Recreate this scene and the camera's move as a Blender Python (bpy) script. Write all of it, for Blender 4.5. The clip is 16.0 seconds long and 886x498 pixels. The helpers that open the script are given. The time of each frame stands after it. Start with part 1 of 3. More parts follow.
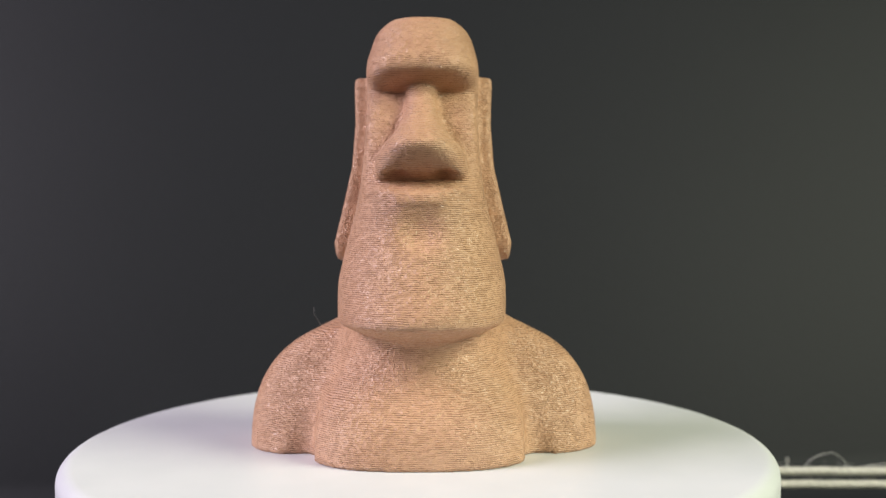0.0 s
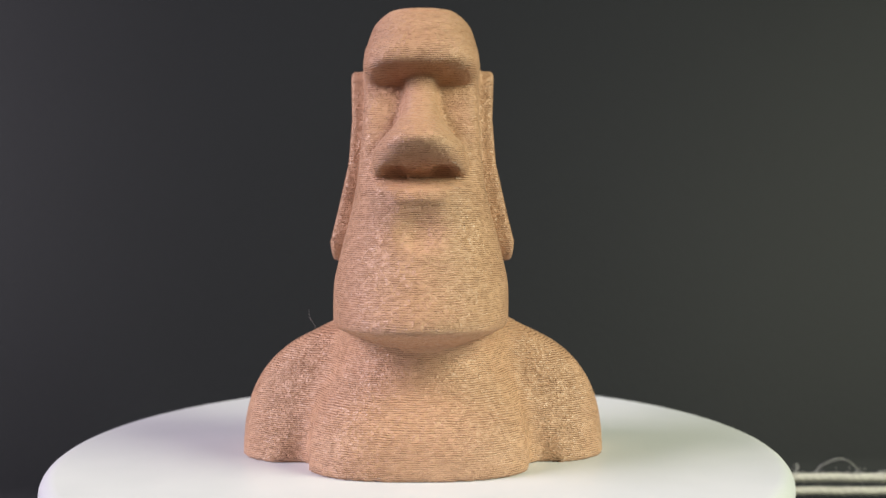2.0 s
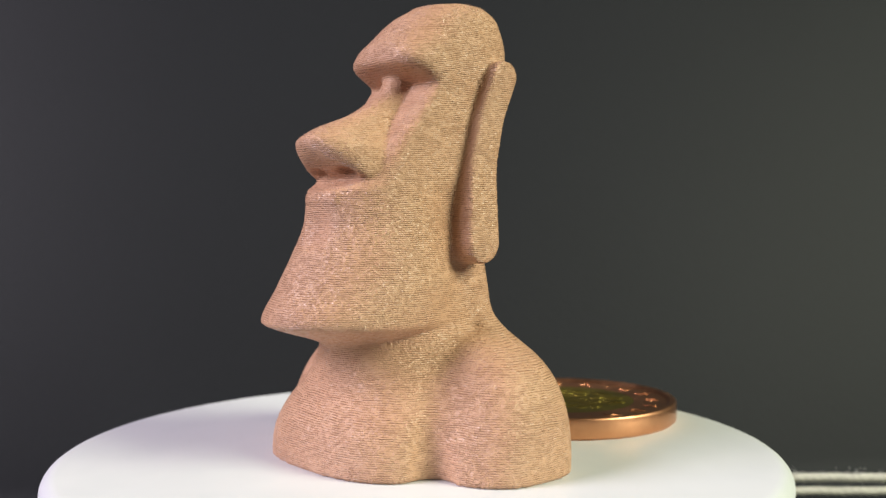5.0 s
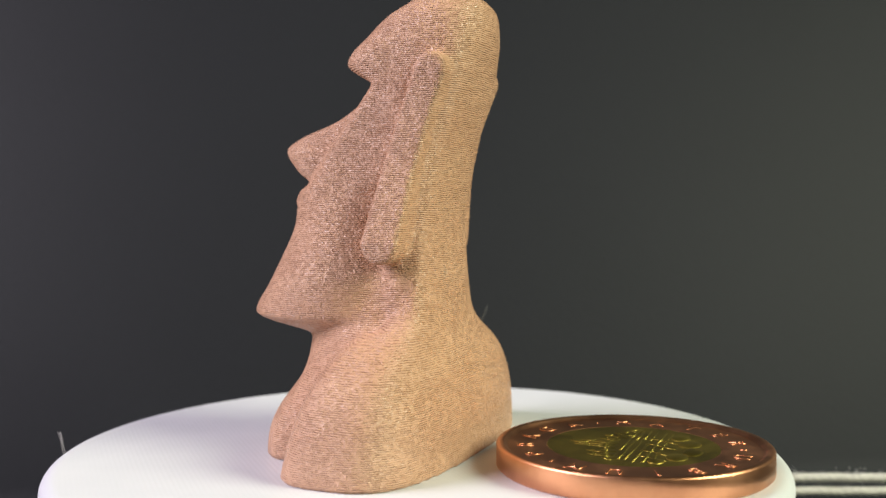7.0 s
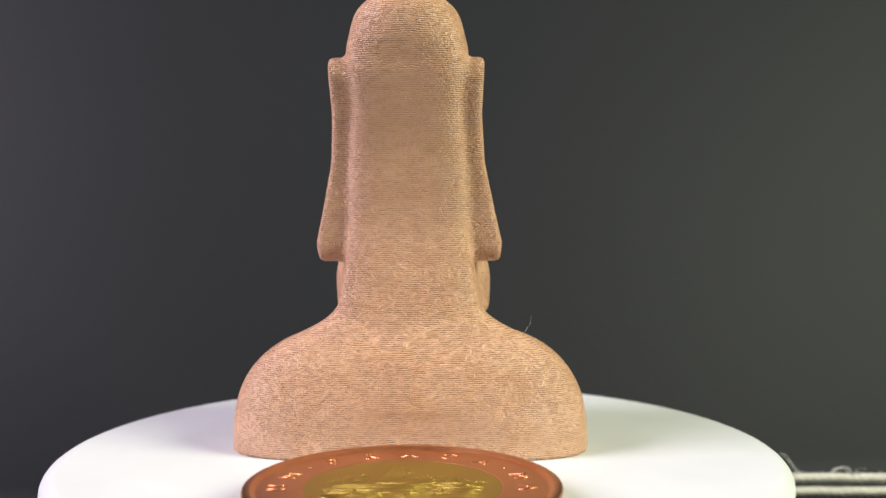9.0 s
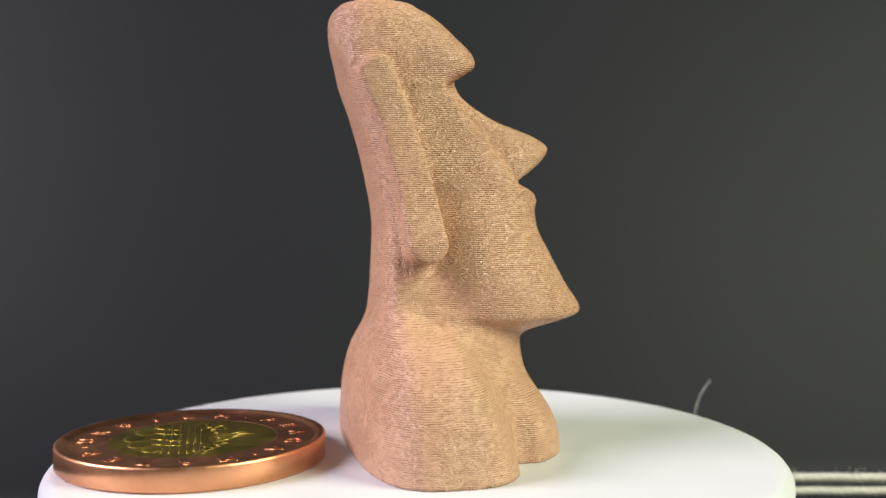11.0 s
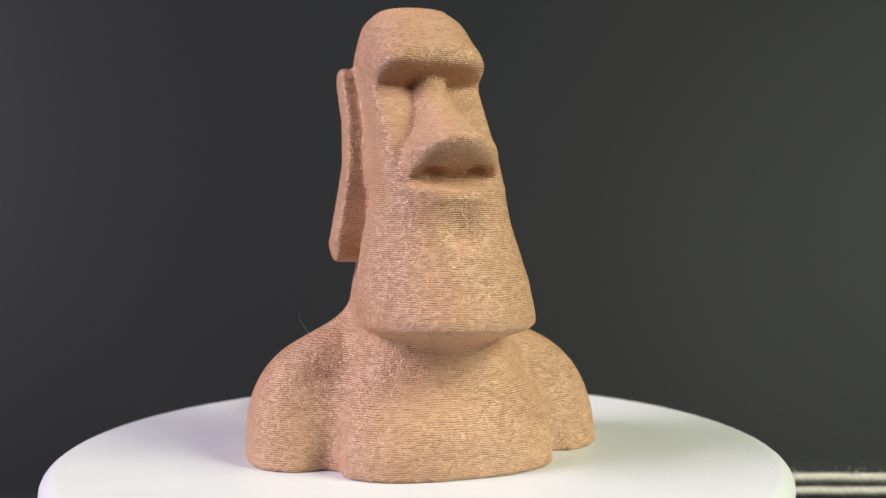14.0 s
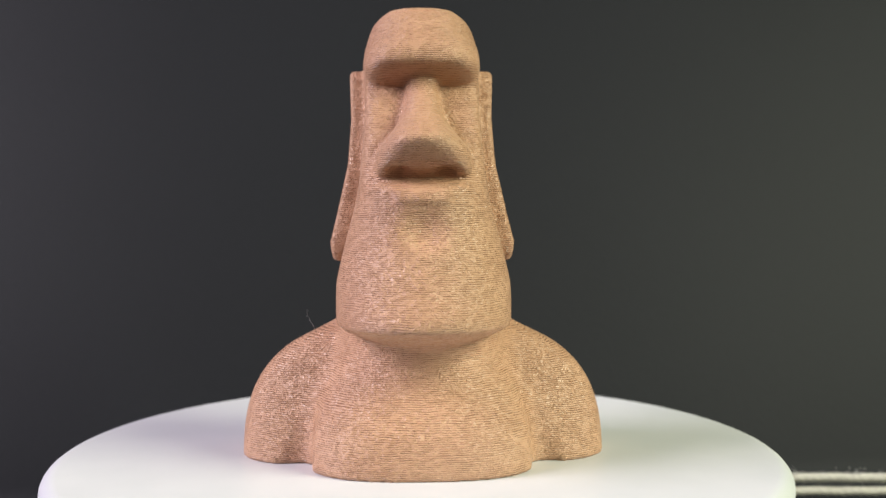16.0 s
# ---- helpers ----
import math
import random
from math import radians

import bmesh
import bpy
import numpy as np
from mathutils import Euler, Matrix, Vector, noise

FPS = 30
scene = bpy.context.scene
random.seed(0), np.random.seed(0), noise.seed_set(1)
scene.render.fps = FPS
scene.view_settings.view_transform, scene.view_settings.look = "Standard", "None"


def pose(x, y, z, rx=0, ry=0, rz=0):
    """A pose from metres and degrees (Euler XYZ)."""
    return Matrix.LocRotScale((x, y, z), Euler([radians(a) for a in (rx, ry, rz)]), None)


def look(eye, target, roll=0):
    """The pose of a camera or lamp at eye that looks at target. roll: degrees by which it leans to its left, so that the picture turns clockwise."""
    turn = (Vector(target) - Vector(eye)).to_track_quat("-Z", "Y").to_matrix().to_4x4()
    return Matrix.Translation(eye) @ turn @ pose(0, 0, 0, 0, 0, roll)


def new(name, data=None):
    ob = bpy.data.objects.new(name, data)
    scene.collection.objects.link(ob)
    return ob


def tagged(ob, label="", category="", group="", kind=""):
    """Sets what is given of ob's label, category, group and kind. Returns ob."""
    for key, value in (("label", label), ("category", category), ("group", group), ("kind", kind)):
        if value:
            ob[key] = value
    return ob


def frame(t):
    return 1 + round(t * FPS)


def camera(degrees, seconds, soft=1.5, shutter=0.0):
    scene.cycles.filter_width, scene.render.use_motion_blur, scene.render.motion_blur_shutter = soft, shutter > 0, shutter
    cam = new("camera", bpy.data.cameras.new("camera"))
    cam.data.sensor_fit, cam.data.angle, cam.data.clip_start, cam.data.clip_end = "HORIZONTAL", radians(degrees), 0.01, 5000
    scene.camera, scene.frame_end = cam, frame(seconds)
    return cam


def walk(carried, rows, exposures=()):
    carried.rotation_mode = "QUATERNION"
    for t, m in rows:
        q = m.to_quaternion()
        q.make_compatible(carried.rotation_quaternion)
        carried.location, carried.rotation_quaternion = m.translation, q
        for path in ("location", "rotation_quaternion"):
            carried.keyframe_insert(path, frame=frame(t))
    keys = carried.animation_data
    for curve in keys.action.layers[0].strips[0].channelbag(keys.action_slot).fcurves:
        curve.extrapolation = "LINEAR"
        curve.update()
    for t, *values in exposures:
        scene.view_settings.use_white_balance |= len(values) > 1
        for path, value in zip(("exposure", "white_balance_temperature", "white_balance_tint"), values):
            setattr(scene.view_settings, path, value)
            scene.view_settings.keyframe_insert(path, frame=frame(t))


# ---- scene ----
# ---------------------------------------------------------------- camera
MM = 0.001
AXIS = Vector((-2.64 * MM, 109.6 * MM, 0.0))      # the turntable's axis; z = 0 is its upper face
PIVOT = AXIS + Vector((-0.3 * MM, 0, 0))            # what stands on the plate sits a little off its middle
EYE_Z = 25.97 * MM
PITCH = -2.24
cam = camera(47.66, 16.0, soft=1.5)


def eye(back):
    """The camera's pose, drawn back along its view by so many millimetres."""
    c, s = math.cos(radians(PITCH)), math.sin(radians(PITCH))
    return pose(0, -back * MM * c, EYE_Z - back * MM * s, 90 + PITCH, 0.2, 0)


walk(cam, [(0.0, eye(4.3)), (0.55, eye(4.2)), (0.7, eye(3.2)), (0.8, eye(1.7)), (0.9, eye(0.4)),
           (1.0, eye(0.0)), (1.2, eye(0.0)), (8.0, eye(0.0)), (16.0, eye(0.0))],
     [(0.0, 0.0), (0.6, 0.0), (1.0, -0.1), (2.0, -0.05), (3.0, 0.0), (4.2, 0.05), (6.5, 0.12), (8.0, 0.14), (9.0, 0.28), (11.5, 0.12), (12.5, 0.04), (14.0, 0.04), (16.0, 0.06)])
cam.data.dof.use_dof = True
cam.data.dof.focus_distance = 0.101
cam.data.dof.aperture_fstop = 32.0

# the turn of the table: seconds and degrees, clockwise from above
TURN = [(0.0, 0.0), (3.1, 0.0), (3.3, 2.1), (3.5, 6.6), (4.0, 19.4), (4.2, 24.5), (6.3, 91.2), (6.5, 97.3), (7.0, 112.8),
        (7.5, 130.9), (8.0, 148.8), (8.5, 164.9), (9.0, 181.2), (9.2, 188.0), (11.3, 268.4), (11.5, 275.7),
        (12.0, 291.0), (12.5, 305.1), (13.0, 319.0), (13.5, 332.7), (14.0, 341.9), (14.5, 350.2), (15.0, 354.3),
        (15.5, 357.7), (16.0, 358.0)]


def turned(t):
    """Degrees turned at t seconds, on a monotone cubic through TURN."""
    n = len(TURN)
    slope = [(TURN[i + 1][1] - TURN[i][1]) / (TURN[i + 1][0] - TURN[i][0]) for i in range(n - 1)]
    grad = [0.0] + [2 * a * b / (a + b) if a * b > 0 else 0.0 for a, b in zip(slope, slope[1:])] + [0.0]
    t = min(max(t, TURN[0][0]), TURN[-1][0])
    i = max(k for k in range(n - 1) if TURN[k][0] <= t)
    h = TURN[i + 1][0] - TURN[i][0]
    u = (t - TURN[i][0]) / h
    return ((2 * u ** 3 - 3 * u ** 2 + 1) * TURN[i][1] + (u ** 3 - 2 * u ** 2 + u) * h * grad[i]
            + (3 * u ** 2 - 2 * u ** 3) * TURN[i + 1][1] + (u ** 3 - u ** 2) * h * grad[i + 1])


# ---------------------------------------------------------------- world and light
world = bpy.data.worlds.new("world")
scene.world = world
world.use_nodes = True
world.node_tree.nodes["Background"].inputs["Color"].default_value = (0.9, 0.95, 1.0, 1)
world.node_tree.nodes["Background"].inputs["Strength"].default_value = 0.03


def area(name, at, target, size, watts, colour):
    data = bpy.data.lights.new(name, "AREA")
    data.shape, data.size, data.energy, data.color = "DISK", size, watts, colour
    ob = new(name, data)
    ob.matrix_world = look(at, target)
    return ob


area("cool_lamp", (-0.68, -0.10, 0.45), (0, 0.11, 0.02), 0.48, 9.6, (0.97, 0.87, 1.0))
area("warm_lamp", (0.67, -0.20, 0.45), (0, 0.11, 0.02), 0.48, 10.6, (0.94, 0.97, 0.74))


# ---------------------------------------------------------------- materials
def material(name):
    m = bpy.data.materials.new(name)
    m.use_nodes = True
    return m, m.node_tree, m.node_tree.nodes["Principled BSDF"]


def node(tree, kind, **values):
    n = tree.nodes.new(kind)
    for key, value in values.items():
        n.inputs[key.replace("_", " ")].default_value = value
    return n


def mapped(tree, scale, turn=(0, 0, 0)):
    """Object coordinates times scale."""
    co = tree.nodes.new("ShaderNodeTexCoord")
    mp = tree.nodes.new("ShaderNodeMapping")
    mp.inputs["Scale"].default_value = scale
    mp.inputs["Rotation"].default_value = turn
    tree.links.new(co.outputs["Object"], mp.inputs["Vector"])
    return mp.outputs["Vector"]


def ramp(tree, fac, stops):
    r = tree.nodes.new("ShaderNodeValToRGB")
    top = max(1.0, stops[-1][0])
    if top > 1:
        fac = maths(tree, "DIVIDE", fac, top)
    while len(r.color_ramp.elements) < len(stops):
        r.color_ramp.elements.new(0.5)
    for e, (p, c) in zip(r.color_ramp.elements, stops):
        e.position, e.color = p / top, (*c, 1)
    tree.links.new(fac, r.inputs["Fac"])
    return r.outputs["Color"]


def maths(tree, op, a, b):
    n = tree.nodes.new("ShaderNodeMath")
    n.operation = op
    for i, v in enumerate((a, b)):
        if isinstance(v, (int, float)):
            n.inputs[i].default_value = v
        else:
            tree.links.new(v, n.inputs[i])
    return n.outputs[0]


def bumped(tree, shader, height, distance, strength=1.0):
    b = tree.nodes.new("ShaderNodeBump")
    b.inputs["Strength"].default_value = strength
    b.inputs["Distance"].default_value = distance
    tree.links.new(height, b.inputs["Height"])
    tree.links.new(b.outputs["Normal"], shader.inputs["Normal"])


def terracotta_print():
    """Matt terracotta filament laid in thin level layers: rounded beads, uneven along each layer, with broken gaps
    between, their shade painted in.
    """
    m, tree, s = material("terracotta_print")
    layer = 0.205 * MM
    co = tree.nodes.new("ShaderNodeTexCoord")
    axes = tree.nodes.new("ShaderNodeSeparateXYZ")
    tree.links.new(co.outputs["Object"], axes.inputs[0])
    drift = node(tree, "ShaderNodeTexNoise", Scale=420.0, Detail=1.0)
    tree.links.new(co.outputs["Object"], drift.inputs["Vector"])
    level = maths(tree, "ADD", maths(tree, "DIVIDE", axes.outputs["Z"], layer), maths(tree, "MULTIPLY", drift.outputs["Fac"], 1.8))
    index, f = maths(tree, "FLOOR", level, 0), maths(tree, "FRACT", level, 0)
    bead = maths(tree, "POWER", maths(tree, "MULTIPLY", maths(tree, "MULTIPLY", f, 4.0), maths(tree, "SUBTRACT", 1.0, f)), 0.7)

    def along(per_metre, shift, detail=1.0):
        """Noise that runs along a layer and differs from layer to layer."""
        at = tree.nodes.new("ShaderNodeCombineXYZ")
        tree.links.new(maths(tree, "MULTIPLY", axes.outputs["X"], per_metre), at.inputs[0])
        tree.links.new(maths(tree, "MULTIPLY", axes.outputs["Y"], per_metre), at.inputs[1])
        tree.links.new(maths(tree, "ADD", maths(tree, "MULTIPLY", index, 7.31), shift), at.inputs[2])
        n = node(tree, "ShaderNodeTexNoise", Scale=1.0, Detail=detail, Roughness=0.6)
        tree.links.new(at.outputs[0], n.inputs["Vector"])
        return n.outputs["Fac"]

    run, lump, gap = along(900, 0.0), along(2000, 31.7), along(1500, 63.1, 2.0)
    cloud = node(tree, "ShaderNodeTexNoise", Scale=120.0, Detail=3.0)
    tree.links.new(mapped(tree, (1, 1, 2.5)), cloud.inputs["Vector"])
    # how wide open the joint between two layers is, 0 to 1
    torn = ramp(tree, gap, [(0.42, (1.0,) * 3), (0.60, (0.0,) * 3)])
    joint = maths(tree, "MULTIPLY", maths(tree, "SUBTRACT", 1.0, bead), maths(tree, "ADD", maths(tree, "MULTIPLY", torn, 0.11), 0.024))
    grit = node(tree, "ShaderNodeTexNoise", Scale=5200.0, Detail=1.0)
    tree.links.new(co.outputs["Object"], grit.inputs["Vector"])
    uneven = maths(tree, "ADD", maths(tree, "MULTIPLY", run, 0.12), maths(tree, "MULTIPLY", lump, 0.20))
    uneven = maths(tree, "ADD", uneven, maths(tree, "MULTIPLY", grit.outputs["Fac"], 0.10))
    bumped(tree, s, maths(tree, "SUBTRACT", uneven, joint), 1.0 * MM, 1.0)
    base = ramp(tree, cloud.outputs["Fac"], [(0.3, (0.525, 0.297, 0.180)), (0.7, (0.595, 0.352, 0.218))])
    # shade down in the open joints, painted as a darker multiply on the colour
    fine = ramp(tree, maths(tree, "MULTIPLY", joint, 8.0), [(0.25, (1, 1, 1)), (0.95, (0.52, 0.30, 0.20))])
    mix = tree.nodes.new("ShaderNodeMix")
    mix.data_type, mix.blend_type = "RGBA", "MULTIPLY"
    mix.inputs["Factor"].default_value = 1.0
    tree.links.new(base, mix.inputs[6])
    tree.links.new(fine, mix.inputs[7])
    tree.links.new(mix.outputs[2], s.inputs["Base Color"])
    tree.links.new(ramp(tree, lump, [(0.35, (0.56,) * 3), (0.65, (0.28,) * 3)]), s.inputs["Roughness"])
    s.inputs["Specular IOR Level"].default_value = 0.6
    return m


def white_print(lines):
    """White filament: parallel infill lines on the upper face, or plain level layers."""
    m, tree, s = material("white_print_lines" if lines else "white_print_layers")
    wave = node(tree, "ShaderNodeTexWave", Scale=1.0, Distortion=0.3, Detail=1.0, Detail_Scale=0.6)
    wave.wave_type, wave.bands_direction = "BANDS", "X" if lines else "Z"
    tree.links.new(mapped(tree, (0.314159 / (0.5 * MM),) * 3, (0, 0, radians(45))), wave.inputs["Vector"])
    cloud = node(tree, "ShaderNodeTexNoise", Scale=90.0, Detail=3.0)
    tree.links.new(mapped(tree, (1, 1, 1)), cloud.inputs["Vector"])
    bumped(tree, s, wave.outputs["Fac"], 0.03 * MM, 0.22)
    tree.links.new(ramp(tree, cloud.outputs["Fac"], [(0.3, (0.65, 0.67, 0.69)), (0.7, (0.70, 0.715, 0.735))]), s.inputs["Base Color"])
    s.inputs["Roughness"].default_value = 0.42
    return m


def worn_metal(name, dark, light, rough):
    """Struck coin metal with handling marks."""
    m, tree, s = material(name)
    cloud = node(tree, "ShaderNodeTexNoise", Scale=260.0, Detail=4.0, Roughness=0.65)
    tree.links.new(mapped(tree, (1, 1, 1)), cloud.inputs["Vector"])
    fine = node(tree, "ShaderNodeTexNoise", Scale=2200.0, Detail=2.0)
    tree.links.new(mapped(tree, (1, 1, 1)), fine.inputs["Vector"])
    tree.links.new(ramp(tree, cloud.outputs["Fac"], [(0.35, dark), (0.68, light)]), s.inputs["Base Color"])
    s.inputs["Metallic"].default_value = 1.0
    tree.links.new(ramp(tree, cloud.outputs["Fac"], [(0.3, (rough - 0.05,) * 3), (0.7, (rough + 0.08,) * 3)]), s.inputs["Roughness"])
    bumped(tree, s, maths(tree, "ADD", fine.outputs["Fac"], cloud.outputs["Fac"]), 0.009 * MM, 0.5)
    return m


def dark_paper():
    """Dark grey backdrop card, faintly mottled and specked."""
    m, tree, s = material("dark_paper")
    cloud = node(tree, "ShaderNodeTexNoise", Scale=9.0, Detail=4.0)
    grain = node(tree, "ShaderNodeTexNoise", Scale=900.0, Detail=2.0)
    for n in (cloud, grain):
        tree.links.new(mapped(tree, (1, 1, 1)), n.inputs["Vector"])
    both = maths(tree, "ADD", maths(tree, "MULTIPLY", cloud.outputs["Fac"], 0.75), maths(tree, "MULTIPLY", grain.outputs["Fac"], 0.25))
    tree.links.new(ramp(tree, both, [(0.3, (0.0124, 0.0133, 0.0158)), (0.7, (0.0158, 0.0170, 0.0201))]), s.inputs["Base Color"])
    s.inputs["Roughness"].default_value = 0.62
    s.inputs["Specular IOR Level"].default_value = 0.12
    bumped(tree, s, grain.outputs["Fac"], 0.1 * MM, 0.5)
    return m


def cotton(name, colour):
    m, tree, s = material(name)
    n = node(tree, "ShaderNodeTexNoise", Scale=1500.0, Detail=3.0)
    tree.links.new(mapped(tree, (1, 1, 1)), n.inputs["Vector"])
    tree.links.new(ramp(tree, n.outputs["Fac"], [(0.3, tuple(0.8 * c for c in colour)), (0.7, colour)]), s.inputs["Base Color"])
    s.inputs["Roughness"].default_value = 0.9
    bumped(tree, s, n.outputs["Fac"], 0.15 * MM, 0.8)
    return m


def painted_wall():
    m, tree, s = material("painted_wall")
    n = node(tree, "ShaderNodeTexNoise", Scale=6.0, Detail=5.0)
    tree.links.new(mapped(tree, (1, 1, 1)), n.inputs["Vector"])
    tree.links.new(ramp(tree, n.outputs["Fac"], [(0.3, (0.06, 0.06, 0.06)), (0.7, (0.08, 0.08, 0.078))]), s.inputs["Base Color"])
    s.inputs["Roughness"].default_value = 0.85
    return m


TERRACOTTA = terracotta_print()
WHITE_LINES, WHITE_LAYERS = white_print(True), white_print(False)
COPPER = worn_metal("copper_plating", (0.62, 0.29, 0.150), (0.72, 0.36, 0.195), 0.34)
BRASS = worn_metal("brass_plating", (0.46, 0.36, 0.07), (0.54, 0.43, 0.09), 0.34)
PAPER = dark_paper()
COTTON = cotton("cotton_twine", (0.62, 0.60, 0.53))
FIBRE = cotton("cotton_fibre", (0.44, 0.435, 0.42))
WALL = painted_wall()


# ---------------------------------------------------------------- mesh helpers
def mesh_of(name, verts, faces, mat, smooth=True):
    me = bpy.data.meshes.new(name)
    me.from_pydata(verts, [], faces)
    me.validate()
    me.polygons.foreach_set("use_smooth", [smooth] * len(me.polygons))
    me.materials.append(mat)
    return me


def part(name, me, parent, label=""):
    ob = new(name, me)
    ob.parent = parent
    return tagged(ob, label)


def lathe(profile, steps=128, closed=False):
    """Vertices and faces of a turned body; profile: (radius, height) in millimetres from the top's middle outwards and down."""
    verts, faces = [], []
    for k in range(steps):
        a = 2 * math.pi * k / steps
        verts += [(r * math.cos(a) * MM, r * math.sin(a) * MM, z * MM) for r, z in profile]
    n = len(profile)
    for k in range(steps):
        a, b = k * n, ((k + 1) % steps) * n
        for i in range(n if closed else n - 1):
            j = (i + 1) % n
            faces.append((a + i, a + j, b + j, b + i))
    if not closed:
        faces.append([k * n for k in range(steps)])
        faces.append([k * n + n - 1 for k in reversed(range(steps))])
    return verts, faces


def fillet(r, z, size, steps=6):
    """A rounded outer upper edge, for lathe()."""
    return [(r - size + size * math.sin(a), z - size + size * math.cos(a)) for a in [math.pi / 2 * i / steps for i in range(steps + 1)]]


def tube(path, radius, sides=8, taper=1.0):
    """A tube along points in metres."""
    verts, faces = [], []
    path = [Vector(p) for p in path]
    for i, p in enumerate(path):
        way = (path[min(i + 1, len(path) - 1)] - path[max(i - 1, 0)]).normalized()
        side = way.cross(Vector((0.13, 0.31, 0.94))).normalized()
        up = way.cross(side)
        r = radius * (1 + (taper - 1) * i / (len(path) - 1))
        verts += [p + r * (side * math.cos(2 * math.pi * k / sides) + up * math.sin(2 * math.pi * k / sides)) for k in range(sides)]
    for i in range(len(path) - 1):
        for k in range(sides):
            a, b = i * sides + k, i * sides + (k + 1) % sides
            faces.append((a, b, b + sides, a + sides))
    faces += [list(reversed(range(sides))), [len(verts) - sides + k for k in range(sides)]]
    return verts, faces


def joined(pieces):
    verts, faces = [], []
    for v, f in pieces:
        faces += [[i + len(verts) for i in face] for face in f]
        verts += v
    return verts, faces


def box(x0, y0, z0, x1, y1, z1):
    v = [(x, y, z) for x in (x0, x1) for y in (y0, y1) for z in (z0, z1)]
    return v, [(0, 1, 3, 2), (4, 6, 7, 5), (0, 4, 5, 1), (2, 3, 7, 6), (0, 2, 6, 4), (1, 5, 7, 3)]


# ---------------------------------------------------------------- the setting
FLOOR_Z = -24.0 * MM


def setting():
    """A dark card that sweeps from the table top up behind, in a plain closed room added out of view."""
    width, rise, reach, bend, lean = 1.1, 0.62, 0.056, 0.010, radians(20)
    turn = math.pi / 2 - lean
    line = [(-0.55, 0.0), (reach - bend, 0.0)]
    line += [(reach - bend + bend * math.sin(a), bend - bend * math.cos(a)) for a in [turn * i / 14 for i in range(1, 15)]]
    y, z = line[-1]
    line.append((y + rise * math.sin(lean), z + rise * math.cos(lean)))
    thick = 0.0015
    verts, faces = [], []
    for y, z in line:
        verts += [(-width / 2, y, z), (width / 2, y, z)]
    for y, z in line:
        verts += [(-width / 2, y + thick, z - thick), (width / 2, y + thick, z - thick)]
    n = len(line)
    for i in range(n - 1):
        a, b = 2 * i, 2 * (n + i)
        faces += [(a, a + 1, a + 3, a + 2), (b, b + 2, b + 3, b + 1), (a, a + 2, b + 2, b), (a + 1, b + 1, b + 3, a + 3)]
    faces += [(0, 2 * n, 2 * n + 1, 1), (2 * n - 2, 2 * n - 1, 4 * n - 1, 4 * n - 2)]
    ob = new("backdrop", mesh_of("backdrop", verts, faces, PAPER))
    ob.location = (0, AXIS.y, FLOOR_Z)
    ob.rotation_euler = (0, 0, radians(7))
    tagged(ob, "dark grey card backdrop sweeping up behind the turntable", "backdrop", kind="structure")
    # unseen shell added round the set, dark so that little light bounces back
    z0, z1, s, t = FLOOR_Z - 0.002, FLOOR_Z + 0.95, 0.95, 0.03
    for name, b in (("wall_north", (-s, s, z0, s, s + t, z1)), ("wall_south", (-s, -s - t, z0, s, -s, z1)),
                    ("wall_east", (s, -s - t, z0, s + t, s + t, z1)), ("wall_west", (-s - t, -s - t, z0, -s, s + t, z1)),
                    ("table_top", (-s - t, -s - t, z0 - t, s + t, s + t, z0)), ("ceiling", (-s - t, -s - t, z1, s + t, s + t, z1 + t))):
        word = name.split("_")[0]
        tagged(new(name, mesh_of(name, *box(*b), WALL, False)), "plain grey painted " + word + " added out of view", word, kind="structure")


setting()


# ---------------------------------------------------------------- the turntable
def turntable():
    top = new("turntable")
    top.location = AXIS
    tagged(top, "round white printed turntable with twine wound round its drum", "turntable")
    part("plate", mesh_of("plate", *lathe([(3.0, 0.0), (15.0, 0.0), (30.0, 0.0), (37.4, 0.0)] + fillet(39.1, 0, 1.5) + [(39.1, -6.0), (38.5, -6.5), (20.0, -6.5)], 192), WHITE_LINES), top)
    part("drum", mesh_of("drum", *lathe([(20.0, -6.4), (38.4, -6.4), (38.2, -18.0), (20.0, -18.1)], 128), WHITE_LAYERS), top)
    part("flange", mesh_of("flange", *lathe([(20.0, -18.0), (38.9, -18.0), (39.1, -18.3), (39.1, -20.6), (38.8, -20.9), (20.0, -20.9)], 128), WHITE_LAYERS), top)
    for z in (-13.8, -15.9):
        ring = [(38.85 + 0.6 * math.cos(a), z + 0.6 * math.sin(a)) for a in [2 * math.pi * i / 8 for i in range(8)]]
        part("wound_twine", mesh_of("wound_twine", *lathe(ring, 128, True), COTTON), top, "pale cotton twine wound round the drum")
    return top


def round_base():
    foot = new("round_base", mesh_of("round_base", *lathe([(10.0, -20.9)] + fillet(33.0, -20.95, 0.4, 3) + [(33.4, -24.0), (10.0, -24.0)], 96), WHITE_LAYERS))
    foot.location = AXIS
    return tagged(foot, "low white printed round base under the turntable", "base")


